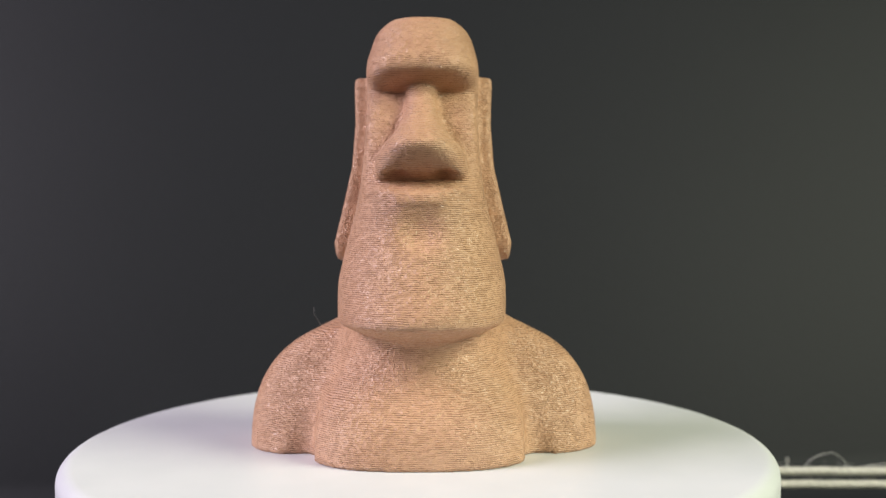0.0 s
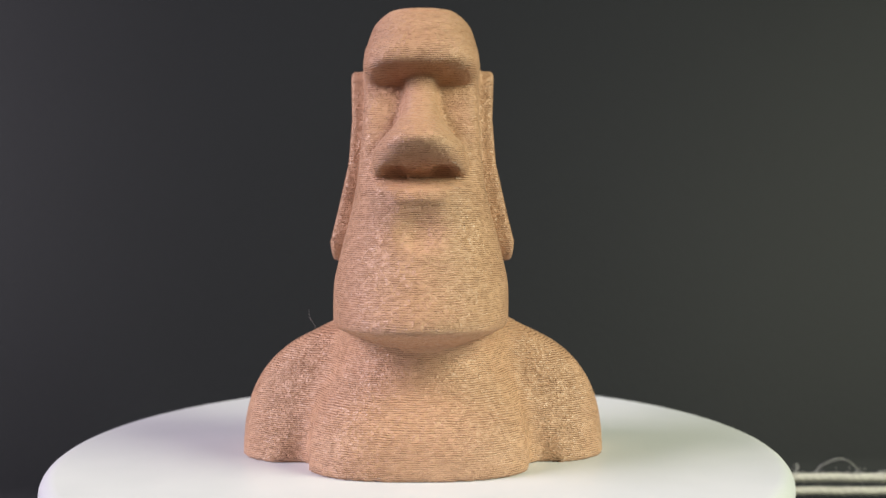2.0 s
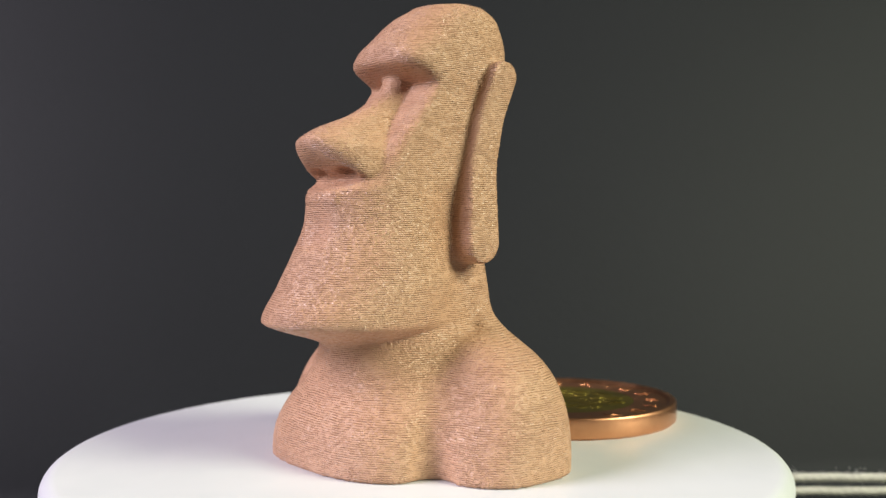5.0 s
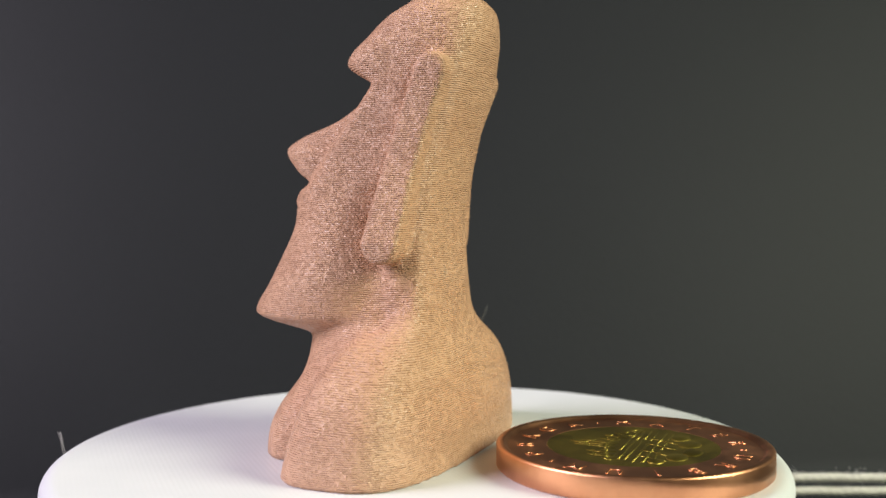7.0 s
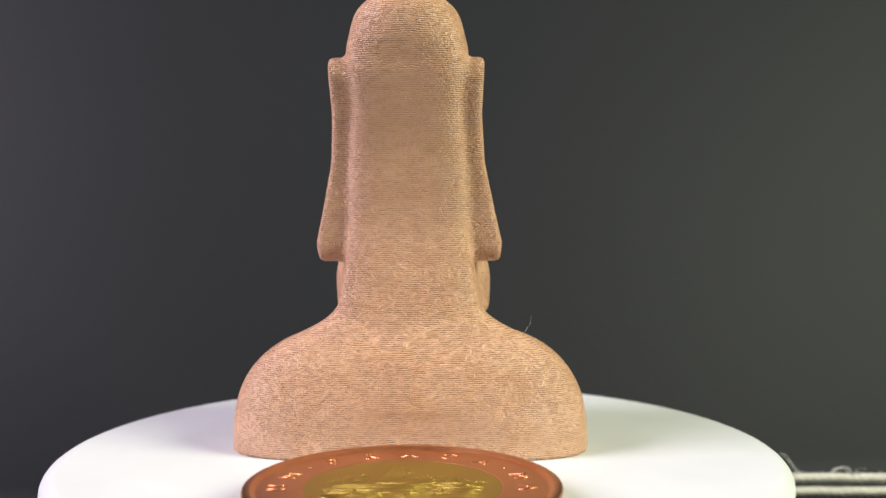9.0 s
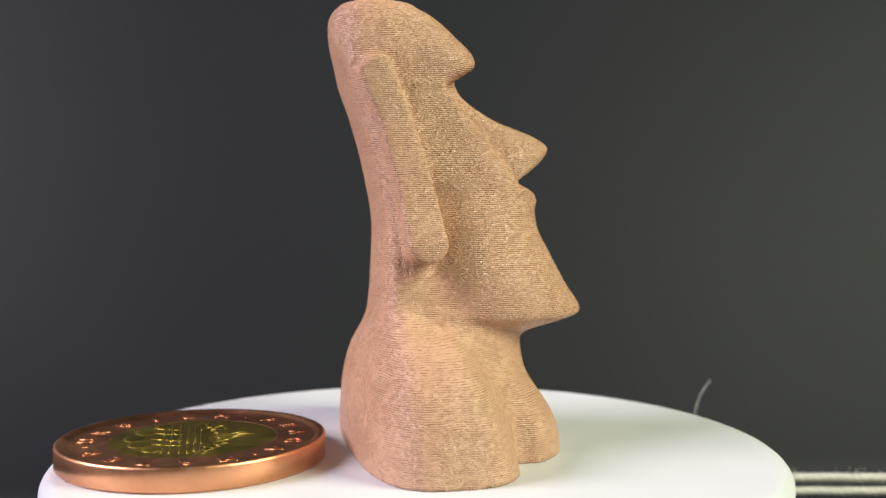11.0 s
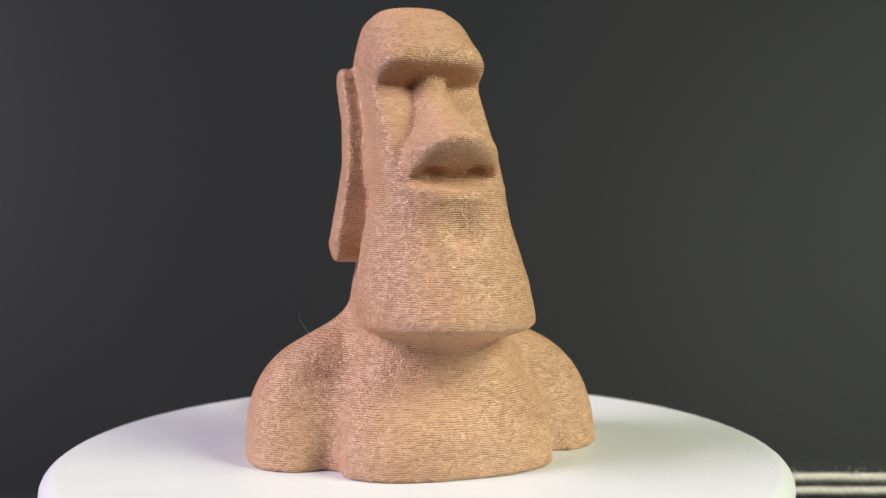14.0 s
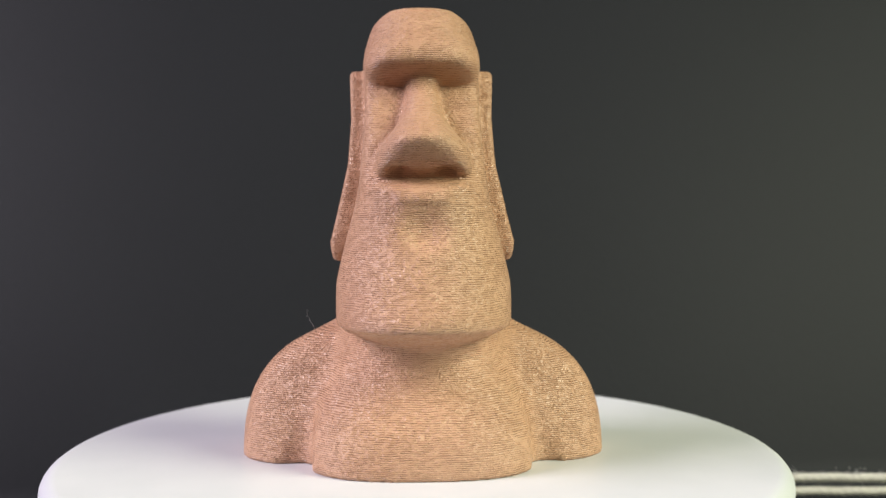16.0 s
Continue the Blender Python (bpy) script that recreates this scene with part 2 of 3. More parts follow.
# ---------------------------------------------------------------- the bust
def glide(at, zs, vs):
    """A monotone cubic through (zs, vs)."""
    h, d = np.diff(zs), np.diff(vs) / np.diff(zs)
    both = d[:-1] * d[1:]
    inner = np.where(both > 0, 2 * both / np.where(both > 0, d[:-1] + d[1:], 1), 0)
    g = np.concatenate([d[:1], inner, d[-1:]])
    i = np.clip(np.searchsorted(zs, at, side="right") - 1, 0, len(zs) - 2)
    u = (at - zs[i]) / h[i]
    return ((2 * u ** 3 - 3 * u ** 2 + 1) * vs[i] + (u ** 3 - 2 * u ** 2 + u) * h[i] * g[i]
            + (3 * u ** 2 - 2 * u ** 3) * vs[i + 1] + (u ** 3 - u ** 2) * h[i] * g[i + 1])


def steps(z, rows, column, ease=0.45):
    """A profile's value over height, eased between its rows."""
    zs = np.array([r[0] for r in rows])
    vs = np.array([r[column] for r in rows])
    fine = np.linspace(zs[0], zs[-1], 400)
    v = glide(fine, zs, vs)
    width = max(3, int(400 * ease / (zs[-1] - zs[0])) | 1)
    padded = np.pad(v, width // 2, mode="edge")
    v = np.convolve(padded, np.ones(width) / width, mode="valid")
    return np.interp(z, fine, v)


def column_of(x, y, z, rows, crisp=0.45):
    """Signed measure of an upright body of rounded sections; rows: height, half width, front, back, squareness."""
    w, front, back, n = (steps(z, rows, i, ease) for i, ease in ((1, 1.1), (2, crisp), (3, 1.8), (4, 1.0)))
    mid, deep = (front + back) / 2, (back - front) / 2
    r = ((np.abs(x) / w) ** n + (np.abs(y - mid) / deep) ** n) ** (1 / n)
    f = (r - 1) * np.minimum(w, deep)
    return np.maximum(f, np.maximum(rows[0][0] - z, z - rows[-1][0]))


def blend(a, b, k):
    h = np.clip(0.5 + 0.5 * (b - a) / k, 0, 1)
    return b + (a - b) * h - k * h * (1 - h)


def carve(a, b, k):
    return -blend(-a, b, k)


def ball(x, y, z, c, r):
    return (np.sqrt(((np.abs(x) - c[0]) / r[0]) ** 2 + ((y - c[1]) / r[1]) ** 2 + ((z - c[2]) / r[2]) ** 2) - 1) * min(r)


HEAD = [(6.0, 9.0, -10.5, 6.8, 2.2), (10.0, 8.8, -11.3, 6.0, 1.9), (12.0, 8.4, -11.6, 5.3, 1.8), (14.0, 8.0, -11.0, 4.8, 2.0), (16.0, 7.6, -9.5, 4.7, 2.6), (18.0, 7.3, -8.0, 4.4, 2.9),
        (20.0, 6.8, -7.0, 4.3, 3.2), (24.0, 6.35, -5.5, 4.1, 3.6), (30.0, 6.1, -4.0, 5.0, 3.8), (36.0, 5.9, -2.2, 6.6, 3.8), (38.7, 5.95, -2.0, 7.5, 5.5), (39.2, 6.05, -2.8, 7.7, 5.5),
        (41.6, 6.25, -6.2, 8.3, 3.7), (42.4, 6.25, -6.1, 8.6, 3.0), (44.5, 5.85, -4.4, 9.1, 2.3), (46.2, 5.3, -2.5, 9.15, 2.3), (47.2, 4.5, -0.9, 8.7, 2.3), (47.9, 3.6, 1.0, 7.8, 2.2), (48.2, 2.7, 2.2, 6.8, 2.1), (48.38, 1.4, 3.4, 5.6, 2.0)]
FACE = [(11.2, 3.2, -11.0, 2.0, 2.0), (12.6, 5.2, -12.8, 2.0, 2.0), (14.1, 8.3, -17.4, 2.4, 2.1), (14.7, 8.8, -18.6, 2.6, 2.1), (18.0, 8.9, -16.8, 2.6, 2.0), (21.0, 8.4, -15.2, 2.4, 1.95), (24.3, 7.6, -13.7, 2.2, 1.95),
        (26.6, 7.0, -13.3, 2.0, 2.1), (27.9, 6.75, -12.9, 2.0, 2.3), (28.8, 6.6, -11.0, 2.0, 3.4), (33.0, 6.2, -7.4, 2.0, 6.0), (37.5, 6.05, -3.7, 2.0, 6.0), (39.2, 6.0, -2.4, 2.0, 6.0)]
NOSE = [(28.1, 3.2, -9.8, -5.0, 2.6), (28.7, 4.0, -11.1, -5.4, 2.6), (29.9, 4.6, -12.5, -5.0, 3.2), (31.4, 4.65, -14.1, -4.4, 2.8), (32.8, 3.9, -15.0, -3.6, 2.5), (33.9, 3.0, -13.7, -3.0, 2.3),
        (36.0, 2.05, -8.5, -1.0, 2.4), (39.0, 1.8, -4.7, 0.0, 2.4), (40.6, 1.9, -4.2, 0.0, 2.4)]
CHEST = [(-1.0, 11.8, -15.2, 2.0, 2.6), (2.0, 11.7, -15.1, 2.0, 2.6), (5.0, 11.2, -14.0, 2.0, 2.5), (8.0, 9.9, -12.0, 2.0, 2.2), (11.0, 8.0, -10.9, 2.0, 2.0), (14.0, 6.5, -9.5, 2.0, 2.0)]


def bust_field(x, y, z):
    x, mid = x - 0.22, x
    nape = [(h, w - 0.1, 0.0, back, np.interp(h, [12, 22, 40, 46], [2.2, 5, 4.5, 2.2])) for h, w, front, back, n in HEAD if h < 48]
    head = blend(column_of(x, y, z, HEAD), column_of(x, y, z, nape), 0.8)
    face = column_of(x, y, z, FACE)
    nose = column_of(x, y, z, NOSE)
    f = blend(head, face, 0.5)
    nose = blend(nose, ball(x, y, z, (2.75, -10.0, 30.1), (1.75, 1.9, 1.8)), 1.2)
    # the underside of the nose slopes back from its tip to the lip
    nose = carve(nose, 0.86 * (z - 28.75 - 0.6 * (-9.9 - y)), 0.3)
    f = blend(f, nose, 0.35)
    for c, r in (((2.4, -11.6, 29.5), (1.2, 0.95, 0.95)),):
        f = carve(f, ball(x, y, z, c, r), 0.4)
    # lips: two low ridges with a groove between, and the hollow under them
    for at, half, out, wide in ((27.5, 0.2, -13.25, 2.7), (26.8, 0.2, -13.45, 2.6)):
        lip = np.maximum(np.abs(x) - wide, np.maximum(np.abs(z - at) - half, out + 0.06 * x * x - y))
        f = blend(f, np.maximum(lip, y + 10), 0.55)
    f = carve(f, ball(x, y, z, (0.0, -14.75, 24.5), (3.1, 1.8, 2.3)), 0.8)
    # ears: long leaning slabs
    px = np.full(x.shape, 1e9)
    pts = [(5.35, 39.95, 1.75), (3.4, 35.0, 1.75), (1.85, 29.5, 1.85), (0.5, 22.5, 2.1)]
    for (y0, z0, r0), (y1, z1, r1) in zip(pts, pts[1:]):
        u = np.clip(((y - y0) * (y1 - y0) + (z - z0) * (z1 - z0)) / ((y1 - y0) ** 2 + (z1 - z0) ** 2), 0, 1)
        px = np.minimum(px, np.hypot(y - y0 - u * (y1 - y0), z - z0 - u * (z1 - z0)) - (r0 + u * (r1 - r0)))
    out = np.interp(z, [20, 22.5, 26, 31, 36, 40, 42], [9.75, 9.95, 9.15, 8.1, 7.8, 8.0, 8.1])
    ear = carve(px, out - np.abs(x), 0.6)
    ear = np.maximum(ear, 4.0 - np.abs(x))
    f = blend(f, ear, 0.4)
    # shoulders and chest
    x = mid
    r = ((np.abs(x - 0.25) / 19.3) ** 3.0 + (np.abs(y + 0.7 - 0.13 * z) / (8.3 - 0.15 * z)) ** 3.3 + (np.maximum(z, 0) / 14.0) ** 2.7)
    torso = (r ** (1 / 2.5) - 1) * 7.5
    body = blend(torso, column_of(x, y, z, CHEST, 3.0), 2.0)
    # the valley between arm and chest, fading upwards
    valley = np.hypot(np.abs(x) - 12.7 + 0.1 * z, y + 8.9) - 1.35 + 0.14 * z
    body = carve(body, valley, 1.9)
    f = blend(f, body, 1.7)
    return np.maximum(f, -z)


def surface(field, low, high, h):
    """A closed quad mesh of the zero of a field, by surface nets; millimetres in, metres out."""
    axes = [np.arange(a, b + h, h) for a, b in zip(low, high)]
    x, y, z = np.meshgrid(*axes, indexing="ij")
    f = field(x, y, z)
    n = np.array(f.shape) - 1
    total, count = np.zeros((*n, 3)), np.zeros(n)
    corners = [(i, j, k) for i in (0, 1) for j in (0, 1) for k in (0, 1)]
    cut = lambda c: f[c[0]:c[0] + n[0], c[1]:c[1] + n[1], c[2]:c[2] + n[2]]
    for a in corners:
        for ax in range(3):
            if a[ax]:
                continue
            b = tuple(v + (i == ax) for i, v in enumerate(a))
            fa, fb = cut(a), cut(b)
            cross = (fa < 0) != (fb < 0)
            u = np.where(cross, fa / np.where(cross, fa - fb, 1), 0)
            for i in range(3):
                total[..., i] += cross * (a[i] + (u if i == ax else 0))
            count += cross
    used = count > 0
    index = np.full(n, -1)
    index[used] = np.arange(used.sum())
    cell = np.argwhere(used)
    verts = (np.array(low) + h * (cell + total[used] / count[used][:, None])) * MM
    faces = []
    inside = f < 0
    for ax in range(3):
        o1, o2 = [(1, 2), (2, 0), (0, 1)][ax]
        lo, hi = [slice(None)] * 3, [slice(None)] * 3
        lo[ax], hi[ax] = slice(0, -1), slice(1, None)
        a, b = inside[tuple(lo)], inside[tuple(hi)]
        at = np.argwhere(a != b)
        at = at[(at[:, o1] > 0) & (at[:, o2] > 0) & (at[:, o1] < n[o1]) & (at[:, o2] < n[o2])]
        e1, e2 = np.eye(3, dtype=int)[o1], np.eye(3, dtype=int)[o2]
        quad = np.stack([index[tuple((at - d).T)] for d in (e1 + e2, e2, 0 * e1, e1)], 1)
        flip = ~a[tuple(at.T)]
        quad[flip] = quad[flip][:, ::-1]
        faces.append(quad)
    return verts.tolist(), np.concatenate(faces).tolist()


def bust():
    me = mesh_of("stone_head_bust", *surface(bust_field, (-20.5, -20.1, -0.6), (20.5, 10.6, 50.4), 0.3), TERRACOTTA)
    ob = new("stone_head_bust", me)
    ob.location = AXIS
    return tagged(ob, "terracotta printed bust of a long-nosed stone head", "figurine")


BUST_AT = Matrix.Translation((0.45 * MM, 0.0, 0.0))
COIN_AT = Matrix.Translation((0.1 * MM, 23.9 * MM, 0.0))
coin_top = 2.55


def coin():
    """A two-metal coin: copper ring with raised letters, brass middle with a skyline."""
    top = new("coin")
    tagged(top, "copper and brass coin lying flat behind the bust", "coin")
    ring_profile = [(8.6, 2.20), (8.75, 2.20), (12.5, 2.20), (12.6, 2.21), (12.85, 2.42), (13.0, 2.52), (13.1, 2.55)] + fillet(13.75, 2.55, 0.3, 4) + [(13.75, 0.3), (13.45, 0.0), (8.6, 0.0)]
    ring = part("outer_ring", mesh_of("outer_ring", *lathe(ring_profile, 160, True), COPPER), top, "copper-plated outer ring")
    core = part("centre_disc", mesh_of("centre_disc", *lathe([(3.0, 2.2), (8.3, 2.2), (8.45, 2.2), (8.55, 2.2), (8.62, 2.18), (8.62, 0.05), (3.0, 0.05)], 128), BRASS), top, "brass-plated centre")
    places, at = [], -2 * 20.4
    for word in ("PRAGA", "MATER", "URBIUM"):
        for ch in word:
            places.append((ch, at))
            at += 20.4
        places.append((".", at - 4.8))
        at += 10.9
    stencils = {}
    for ch, degrees in places:
        a = -radians(degrees)
        if ch not in stencils:
            curve = bpy.data.curves.new("letter", "FONT")
            curve.body, curve.size, curve.extrude, curve.align_x, curve.align_y = ("I" if ch == "." else ch), 2.45 * MM, 0.03 * MM, "CENTER", "CENTER"
            curve.offset, curve.bevel_depth, curve.bevel_resolution = -0.05 * MM, 0.045 * MM, 1
            if ch == ".":
                curve.size = 0.9 * MM
            holder = new("letter", curve)
            bpy.context.view_layer.update()
            me = bpy.data.meshes.new_from_object(holder.evaluated_get(bpy.context.evaluated_depsgraph_get()))
            bpy.data.objects.remove(holder)
            me.materials.clear()
            me.materials.append(COPPER)
            stencils[ch] = me
        ob = part("letter", stencils[ch], ring)
        ob.matrix_basis = Matrix.Rotation(a, 4, "Z") @ Matrix.Translation((0, 10.7 * MM, 2.2 * MM))
    # skyline of roofs and towers, bridge lines and round tree tops, raised on the brass
    rng = random.Random(5)

    def ridge(x0, y0, x1, y1, r=0.10):
        """A raised bar with sloping sides and a narrow flat top."""
        along = Vector((x1 - x0, y1 - y0, 0)).normalized()
        side, low, high = Vector((-along.y, along.x, 0)), 2.17, 2.2 + 0.55 * r
        v = []
        for p, push in ((Vector((x0, y0, 0)), -1), (Vector((x1, y1, 0)), 1)):
            for across, z, end in ((-1.9, low, 1.0), (-0.7, high, 0.0), (0.7, high, 0.0), (1.9, low, 1.0)):
                v.append((p + side * across * r + along * push * end * r + Vector((0, 0, z))) * MM)
        return v, [(0, 1, 5, 4), (1, 2, 6, 5), (2, 3, 7, 6), (0, 3, 2, 1), (4, 5, 6, 7), (3, 0, 4, 7)]

    def slab(x0, y0, x1, y1, tilt):
        """A low raised plate, higher along one edge."""
        v = [(x * MM, y * MM, z * MM) for x, y, z in ((x0, y0, 2.17), (x1, y0, 2.17), (x1, y1, 2.17), (x0, y1, 2.17),
             (x0 + 0.06, y0 + 0.06, 2.21), (x1 - 0.06, y0 + 0.06, 2.21), (x1 - 0.06, y1 - 0.06, 2.21 + tilt), (x0 + 0.06, y1 - 0.06, 2.21 + tilt))]
        return v, [(4, 5, 6, 7), (0, 1, 5, 4), (1, 2, 6, 5), (2, 3, 7, 6), (3, 0, 4, 7)]

    def dome(x, y, rx, ry, h):
        v, f = [], []
        for i in range(5):
            a = math.pi / 2 * i / 5
            v += [((x + rx * math.cos(a) * math.cos(b)) * MM, (y + ry * math.cos(a) * math.sin(b)) * MM, (2.18 + h * math.sin(a)) * MM) for b in [2 * math.pi * k / 16 for k in range(16)]]
        for i in range(4):
            f += [(i * 16 + k, i * 16 + (k + 1) % 16, (i + 1) * 16 + (k + 1) % 16, (i + 1) * 16 + k) for k in range(16)]
        f.append([64 + k for k in range(16)])
        return v, f

    roofs, towers, bridge, trees = [], [], [], []
    x = -6.6
    while x < 6.0:
        w = rng.uniform(0.9, 1.6)
        y = 1.8 + 0.9 * math.cos(x * 0.42) + rng.uniform(-0.3, 0.3)
        roofs += [ridge(x, y, x + w / 2, y + 0.55, 0.08), ridge(x + w / 2, y + 0.55, x + w, y, 0.08)]
        roofs.append(slab(x + 0.05, y - rng.uniform(0.7, 1.0), x + w - 0.05, y - 0.05, rng.uniform(0.01, 0.03)))
        x += w
    for x, y, h in ((-5.0, 2.0, 1.3), (-3.6, 2.4, 1.4), (-1.3, 2.6, 3.0), (-0.4, 2.7, 3.6), (0.5, 2.7, 2.6), (1.9, 2.4, 1.4), (3.4, 2.1, 1.6), (4.7, 1.7, 1.2)):
        towers += [slab(x - 0.26, y - 0.6, x + 0.26, y + h * 0.5, 0.02), ridge(x - 0.28, y - 0.6, x - 0.28, y + h * 0.5, 0.07), ridge(x + 0.28, y - 0.6, x + 0.28, y + h * 0.5, 0.07),
                   ridge(x - 0.3, y + h * 0.5, x, y + h, 0.07), ridge(x + 0.3, y + h * 0.5, x, y + h, 0.07)]
    for y in (0.8, 0.2, -0.5, -1.3, -2.2, -3.0):
        half = math.sqrt(60 - y * y) - 0.8
        x = -half + rng.uniform(0, 1.2)
        while x < half - 1.0:
            w = min(rng.uniform(3.5, 9.0), half - x)
            bridge.append(ridge(x, y + rng.uniform(-0.06, 0.06), x + w, y + rng.uniform(-0.06, 0.06), rng.uniform(0.055, 0.085)))
            x += w + rng.uniform(0.2, 0.7)
    for x in (-4.5, -2.2, 0.6, 2.9):
        bridge += [ridge(x, -2.6, x - 0.9, -4.2, 0.11), ridge(x + 0.5, -1.2, x + 0.2, -2.4, 0.1)]
    for x, y, rx, ry in ((-3.6, -5.0, 1.5, 1.1), (-0.9, -6.1, 1.7, 1.0), (2.2, -5.3, 1.6, 1.2), (4.6, -4.0, 1.3, 1.0), (-5.8, -3.4, 1.0, 0.8)):
        trees.append(dome(x, y, rx, ry, 0.24))
    for name, pieces in (("roof_relief", roofs), ("tower_relief", towers), ("bridge_relief", bridge), ("tree_relief", trees)):
        tagged(part(name, mesh_of(name, *joined(pieces), BRASS), core, "raised brass " + name.split("_")[0] + " pattern"), kind="stuff")
    return top


turntable_thing = turntable()
round_base()
bust_thing = bust()
coin_thing = coin()
COIN_TURN = Matrix.Rotation(radians(180), 4, "Z")


# ---------------------------------------------------------------- twine and loose fibres
TWINE_R = 39.2


def twine():
    """Two taut strands that leave the drum behind and run off sideways."""
    made = []
    for z, drop in ((-13.8, 0.5), (-15.9, 0.45)):
        plies = []
        for k in range(3):
            path = []
            for i in range(241):
                s = i / 240 * 130.0
                a = s * 2 * math.pi / 3.6 + k * 2 * math.pi / 3
                wob = 0.1 * noise.noise(Vector((s * 0.3, z, 0)))
                path.append(((s + AXIS.x / MM) * MM, AXIS.y + (TWINE_R + 0.15 * math.cos(a)) * MM, (z - drop * s / 60 + wob + 0.15 * math.sin(a)) * MM))
            plies.append(tube(path, 0.54 * MM, 8))
        ob = new("twine", mesh_of("twine", *joined(plies), COTTON))
        made.append(tagged(ob, "taut strand of pale cotton twine pulling the turntable", "twine", "strands of twine"))
    return made


def fuzz(strand, z, seed):
    """Short hairs all along a strand."""
    rng = random.Random(seed)
    pieces = []
    for _ in range(110):
        at, up, lean = rng.uniform(30, 110), rng.uniform(0.35, 1.3), rng.uniform(-1.1, 1.1)
        y = AXIS.y + (TWINE_R + rng.uniform(-0.5, 0.5)) * MM
        x, base = (at + AXIS.x / MM) * MM, (z - 0.5 * at / 60 + 0.35) * MM
        pieces.append(tube([(x, y, base), (x + lean * 0.4 * MM, y, base + up * 0.6 * MM), (x + lean * MM, y, base + up * MM)], 0.035 * MM, 4, 0.5))
    ob = part("fuzz", mesh_of("fuzz", *joined(pieces), FIBRE), strand, "short pale hairs of the twine")
    return tagged(ob, kind="stuff")


for strand, (z, seed) in zip(twine(), ((-13.8, 3), (-15.9, 4))):
    fuzz(strand, z, seed)


def fibre(points, radius, label, strands=1, lean=0.0):
    """A loose fibre standing on the twine; points: sideways and up, in millimetres from the twine's top."""
    rng = random.Random(int(points[-1][0] * 100) + strands)
    pieces = []
    for k in range(strands):
        path = []
        for i in range(len(points) - 1):
            for u in range(6):
                path.append(np.array(points[i]) + (np.array(points[i + 1]) - np.array(points[i])) * u / 6)
        path.append(np.array(points[-1]))
        path = np.array(path, float)
        for _ in range(3):
            path[1:-1] = (path[:-2] + path[1:-1] + path[2:]) / 3
        dx, dy = rng.uniform(-0.22, 0.22) * (k > 0), rng.uniform(-0.3, 0.3) * (k > 0)
        n = len(path)
        sway = [0.35 * noise.noise(Vector((i * 0.22, k * 7.0, points[-1][0]))) * min(1, i / 6) for i in range(n)]
        pieces.append(tube([((q[0] + dx * i / n * 2 + sway[i]) * MM, (dy + lean * i / n) * i / n * MM, q[1] * MM) for i, q in enumerate(path)], radius * MM, 5, 0.5))
    ob = new("loose_fibre", mesh_of("loose_fibre", *joined(pieces), FIBRE))
    return tagged(ob, label, "fibre", "loose fibres of the twine")


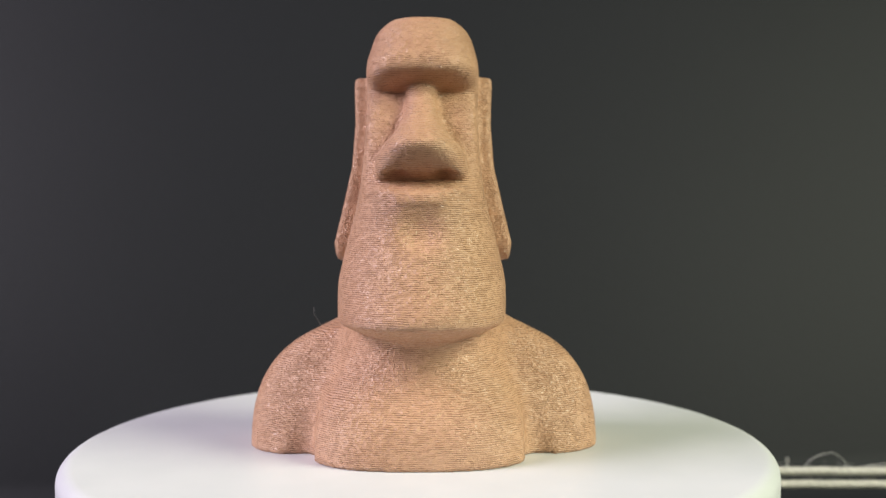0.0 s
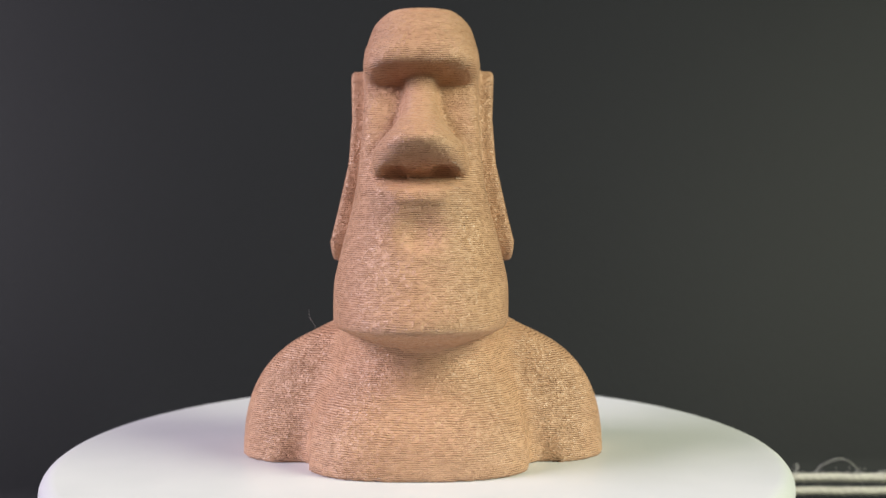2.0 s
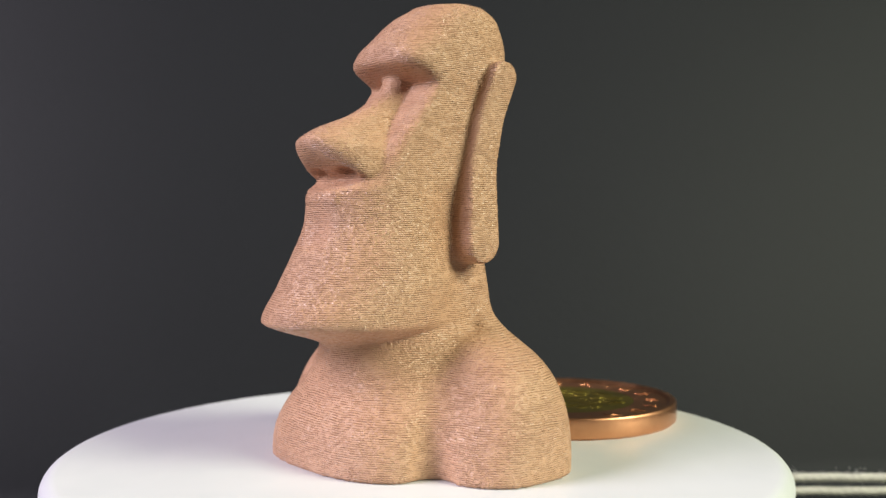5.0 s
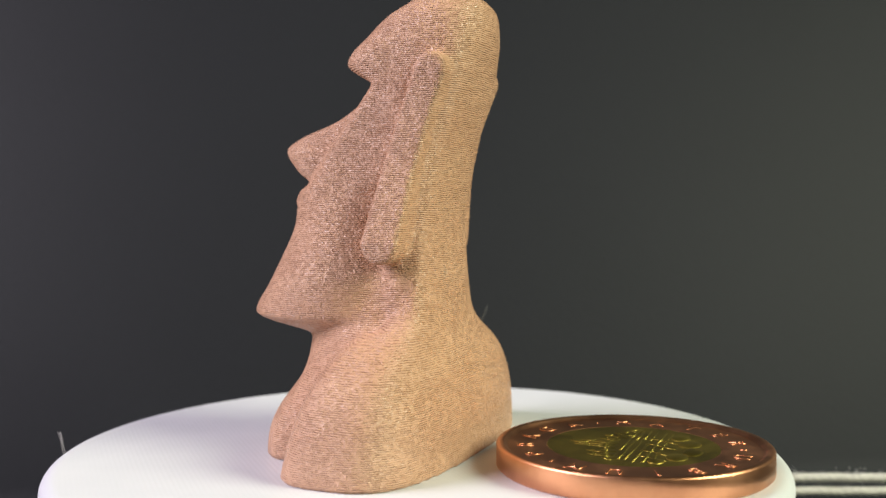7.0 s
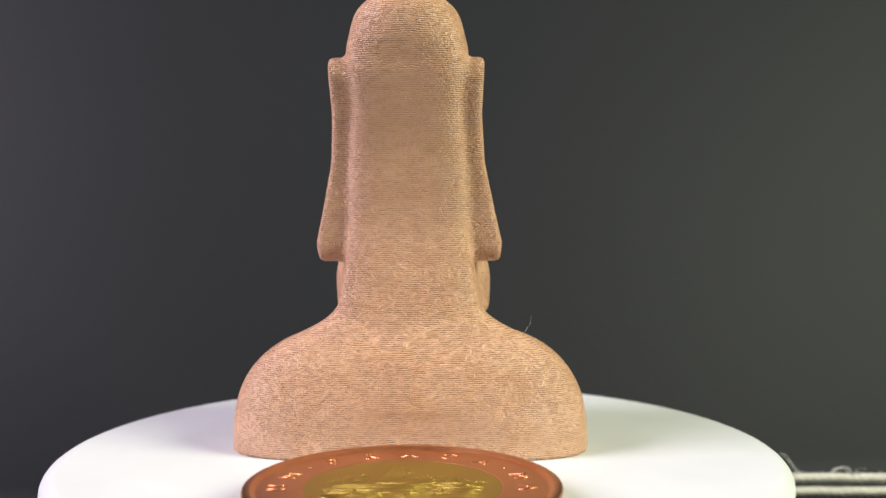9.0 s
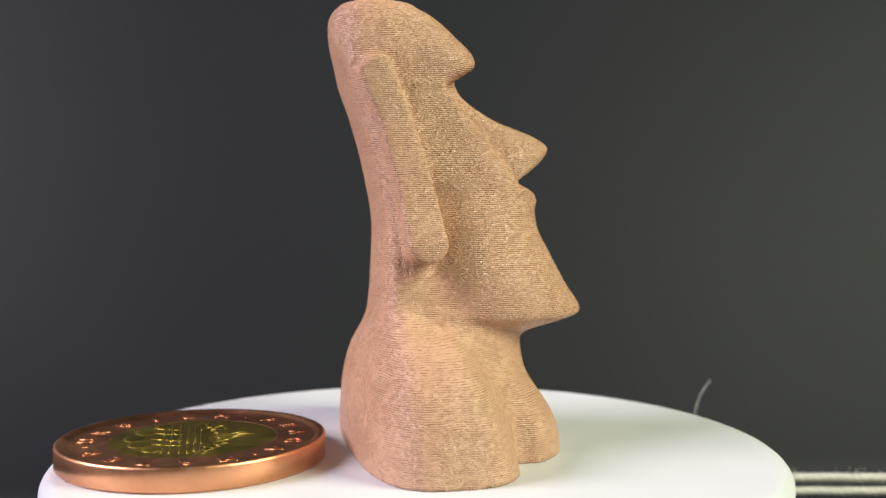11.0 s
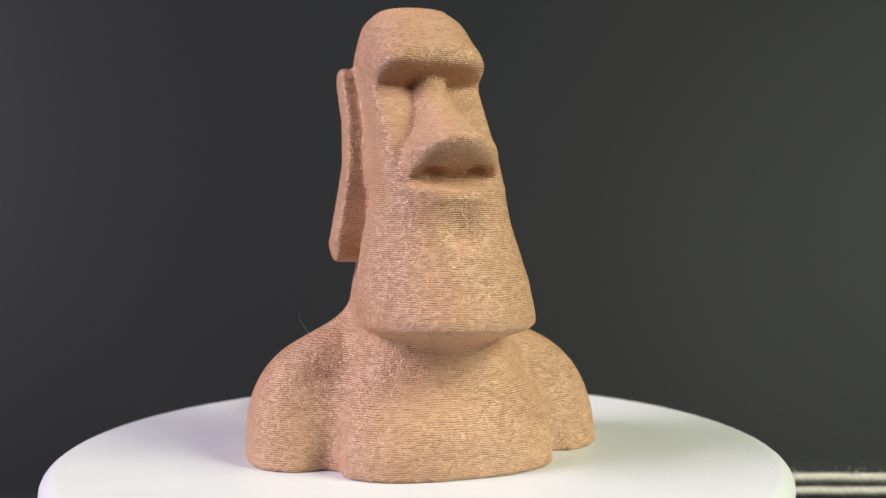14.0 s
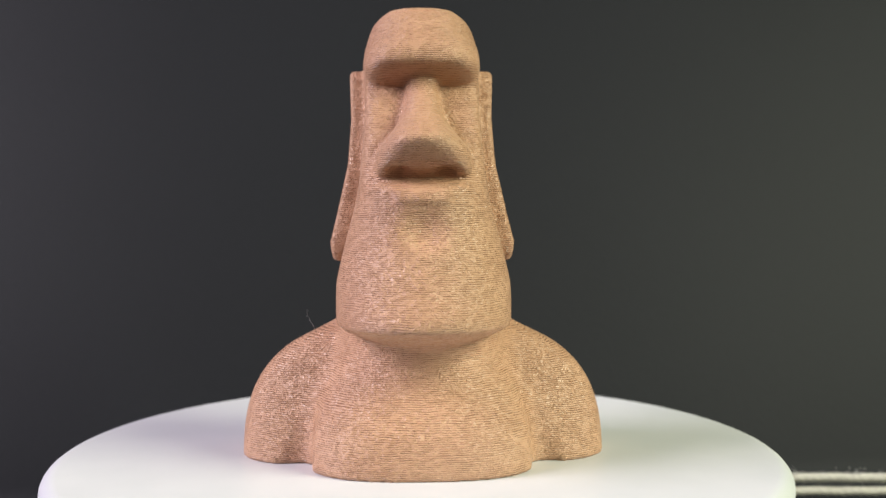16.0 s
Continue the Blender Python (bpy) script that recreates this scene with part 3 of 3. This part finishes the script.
# each with the turn at which it leaves the drum
FIBRES = [
    (fibre([(0, 0), (0.5, 1.0), (2.4, 2.2), (4.6, 2.5), (6.2, 1.2), (7.2, 0.1)], 0.09, "looped loose cotton fibre on the twine"), -85.0),
    (fibre([(0, 0), (0.2, 1.2), (0.1, 1.7)], 0.08, "short tuft of cotton fibre on the twine", 4), -81.0),
    (fibre([(0, 0), (2.0, 0.5), (4.2, 0.8), (6.0, 0.2)], 0.09, "low tuft of cotton fibre on the twine", 4), -97.0),
    (fibre([(0, 0), (0.3, 2.2), (-0.5, 3.6), (0.2, 4.4), (1.2, 4.3)], 0.16, "hooked loose cotton fibre on the twine", 2), -58.0),
    (fibre([(0, 0), (1.2, 0.8), (2.6, 1.9), (4.0, 3.4)], 0.18, "slanting wisp of cotton fibre on the twine", 3), -3.0),
    (fibre([(0, 0), (-1.2, 1.0), (-2.0, 2.4), (-3.2, 3.3)], 0.12, "curled wisp of cotton fibre on the twine", 3), 99.0),
    (fibre([(0, 0), (1.0, 1.0), (2.4, 1.1), (3.4, 0.1)], 0.16, "low tuft of cotton fibre on the twine", 5), 93.0),
    (fibre([(0, 0), (0.8, 1.3), (2.2, 1.0), (3.0, 0.1)], 0.12, "low tuft of cotton fibre on the twine", 4), 184.0),
    (fibre([(0, 0), (-0.3, 4.4), (-0.2, 8.6), (0.8, 11.4), (2.8, 13.6)], 0.045, "long upright wisp of cotton fibre on the twine", 3, 3.6), 198.0),
    (fibre([(0, 0), (0.6, 1.1), (1.8, 1.2), (2.8, 0.1)], 0.10, "low tuft of cotton fibre on the twine", 4), 227.0),
]


def strand(points, label):
    """A hair of filament left standing on the bust; points in millimetres from the table's axis."""
    ob = new("stray_filament", mesh_of("stray_filament", *tube([tuple(v * MM for v in q) for q in points], 0.018 * MM, 5, 0.6), FIBRE))
    return tagged(ob, label, "filament", "stray filaments")


STRANDS = [
    strand([(-11.6, 3.0, 12.2), (-12.2, 3.4, 13.2), (-12.7, 3.6, 14.0), (-12.75, 3.7, 14.7)], "thin pale stray filament standing on the bust's shoulder"),
    strand([(2.9, 4.35, 18.0), (2.7, 4.75, 19.0), (2.5, 4.5, 20.1)], "thin pale stray filament stuck to the bust's back"),
    strand([(1.9, 4.35, 18.6), (2.2, 4.7, 19.4), (2.1, 4.5, 20.0)], "thin pale stray filament stuck to the bust's back"),
]


# ---------------------------------------------------------------- what moves
def on_table(local, t):
    return Matrix.Translation(PIVOT) @ Matrix.Rotation(radians(-turned(t)), 4, "Z") @ local


def on_twine(leaves, t):
    """Carried round by the drum, clockwise, then straight along the taut strand."""
    past = turned(t) - leaves
    if past < 0:
        a = radians(90 - past)
        return Matrix.Translation(AXIS + Vector((TWINE_R * math.cos(a), TWINE_R * math.sin(a), -13.4)) * MM) @ Matrix.Rotation(a - math.pi / 2, 4, "Z")
    s = radians(past) * TWINE_R
    return Matrix.Translation(AXIS + Vector((s, TWINE_R, -13.4 - 0.5 * s / 60)) * MM)


def motions():
    times = [i / 10 for i in range(161)]
    walk(turntable_thing, [(t, Matrix.Translation(AXIS) @ Matrix.Rotation(radians(-turned(t)), 4, "Z")) for t in times])
    walk(bust_thing, [(t, on_table(BUST_AT, t)) for t in times])
    walk(coin_thing, [(t, on_table(COIN_AT @ COIN_TURN, t)) for t in times])
    for ob in STRANDS:
        walk(ob, [(t, on_table(BUST_AT, t)) for t in times])
    for ob, leaves in FIBRES:
        walk(ob, [(t, on_twine(leaves, t)) for t in times])


motions()
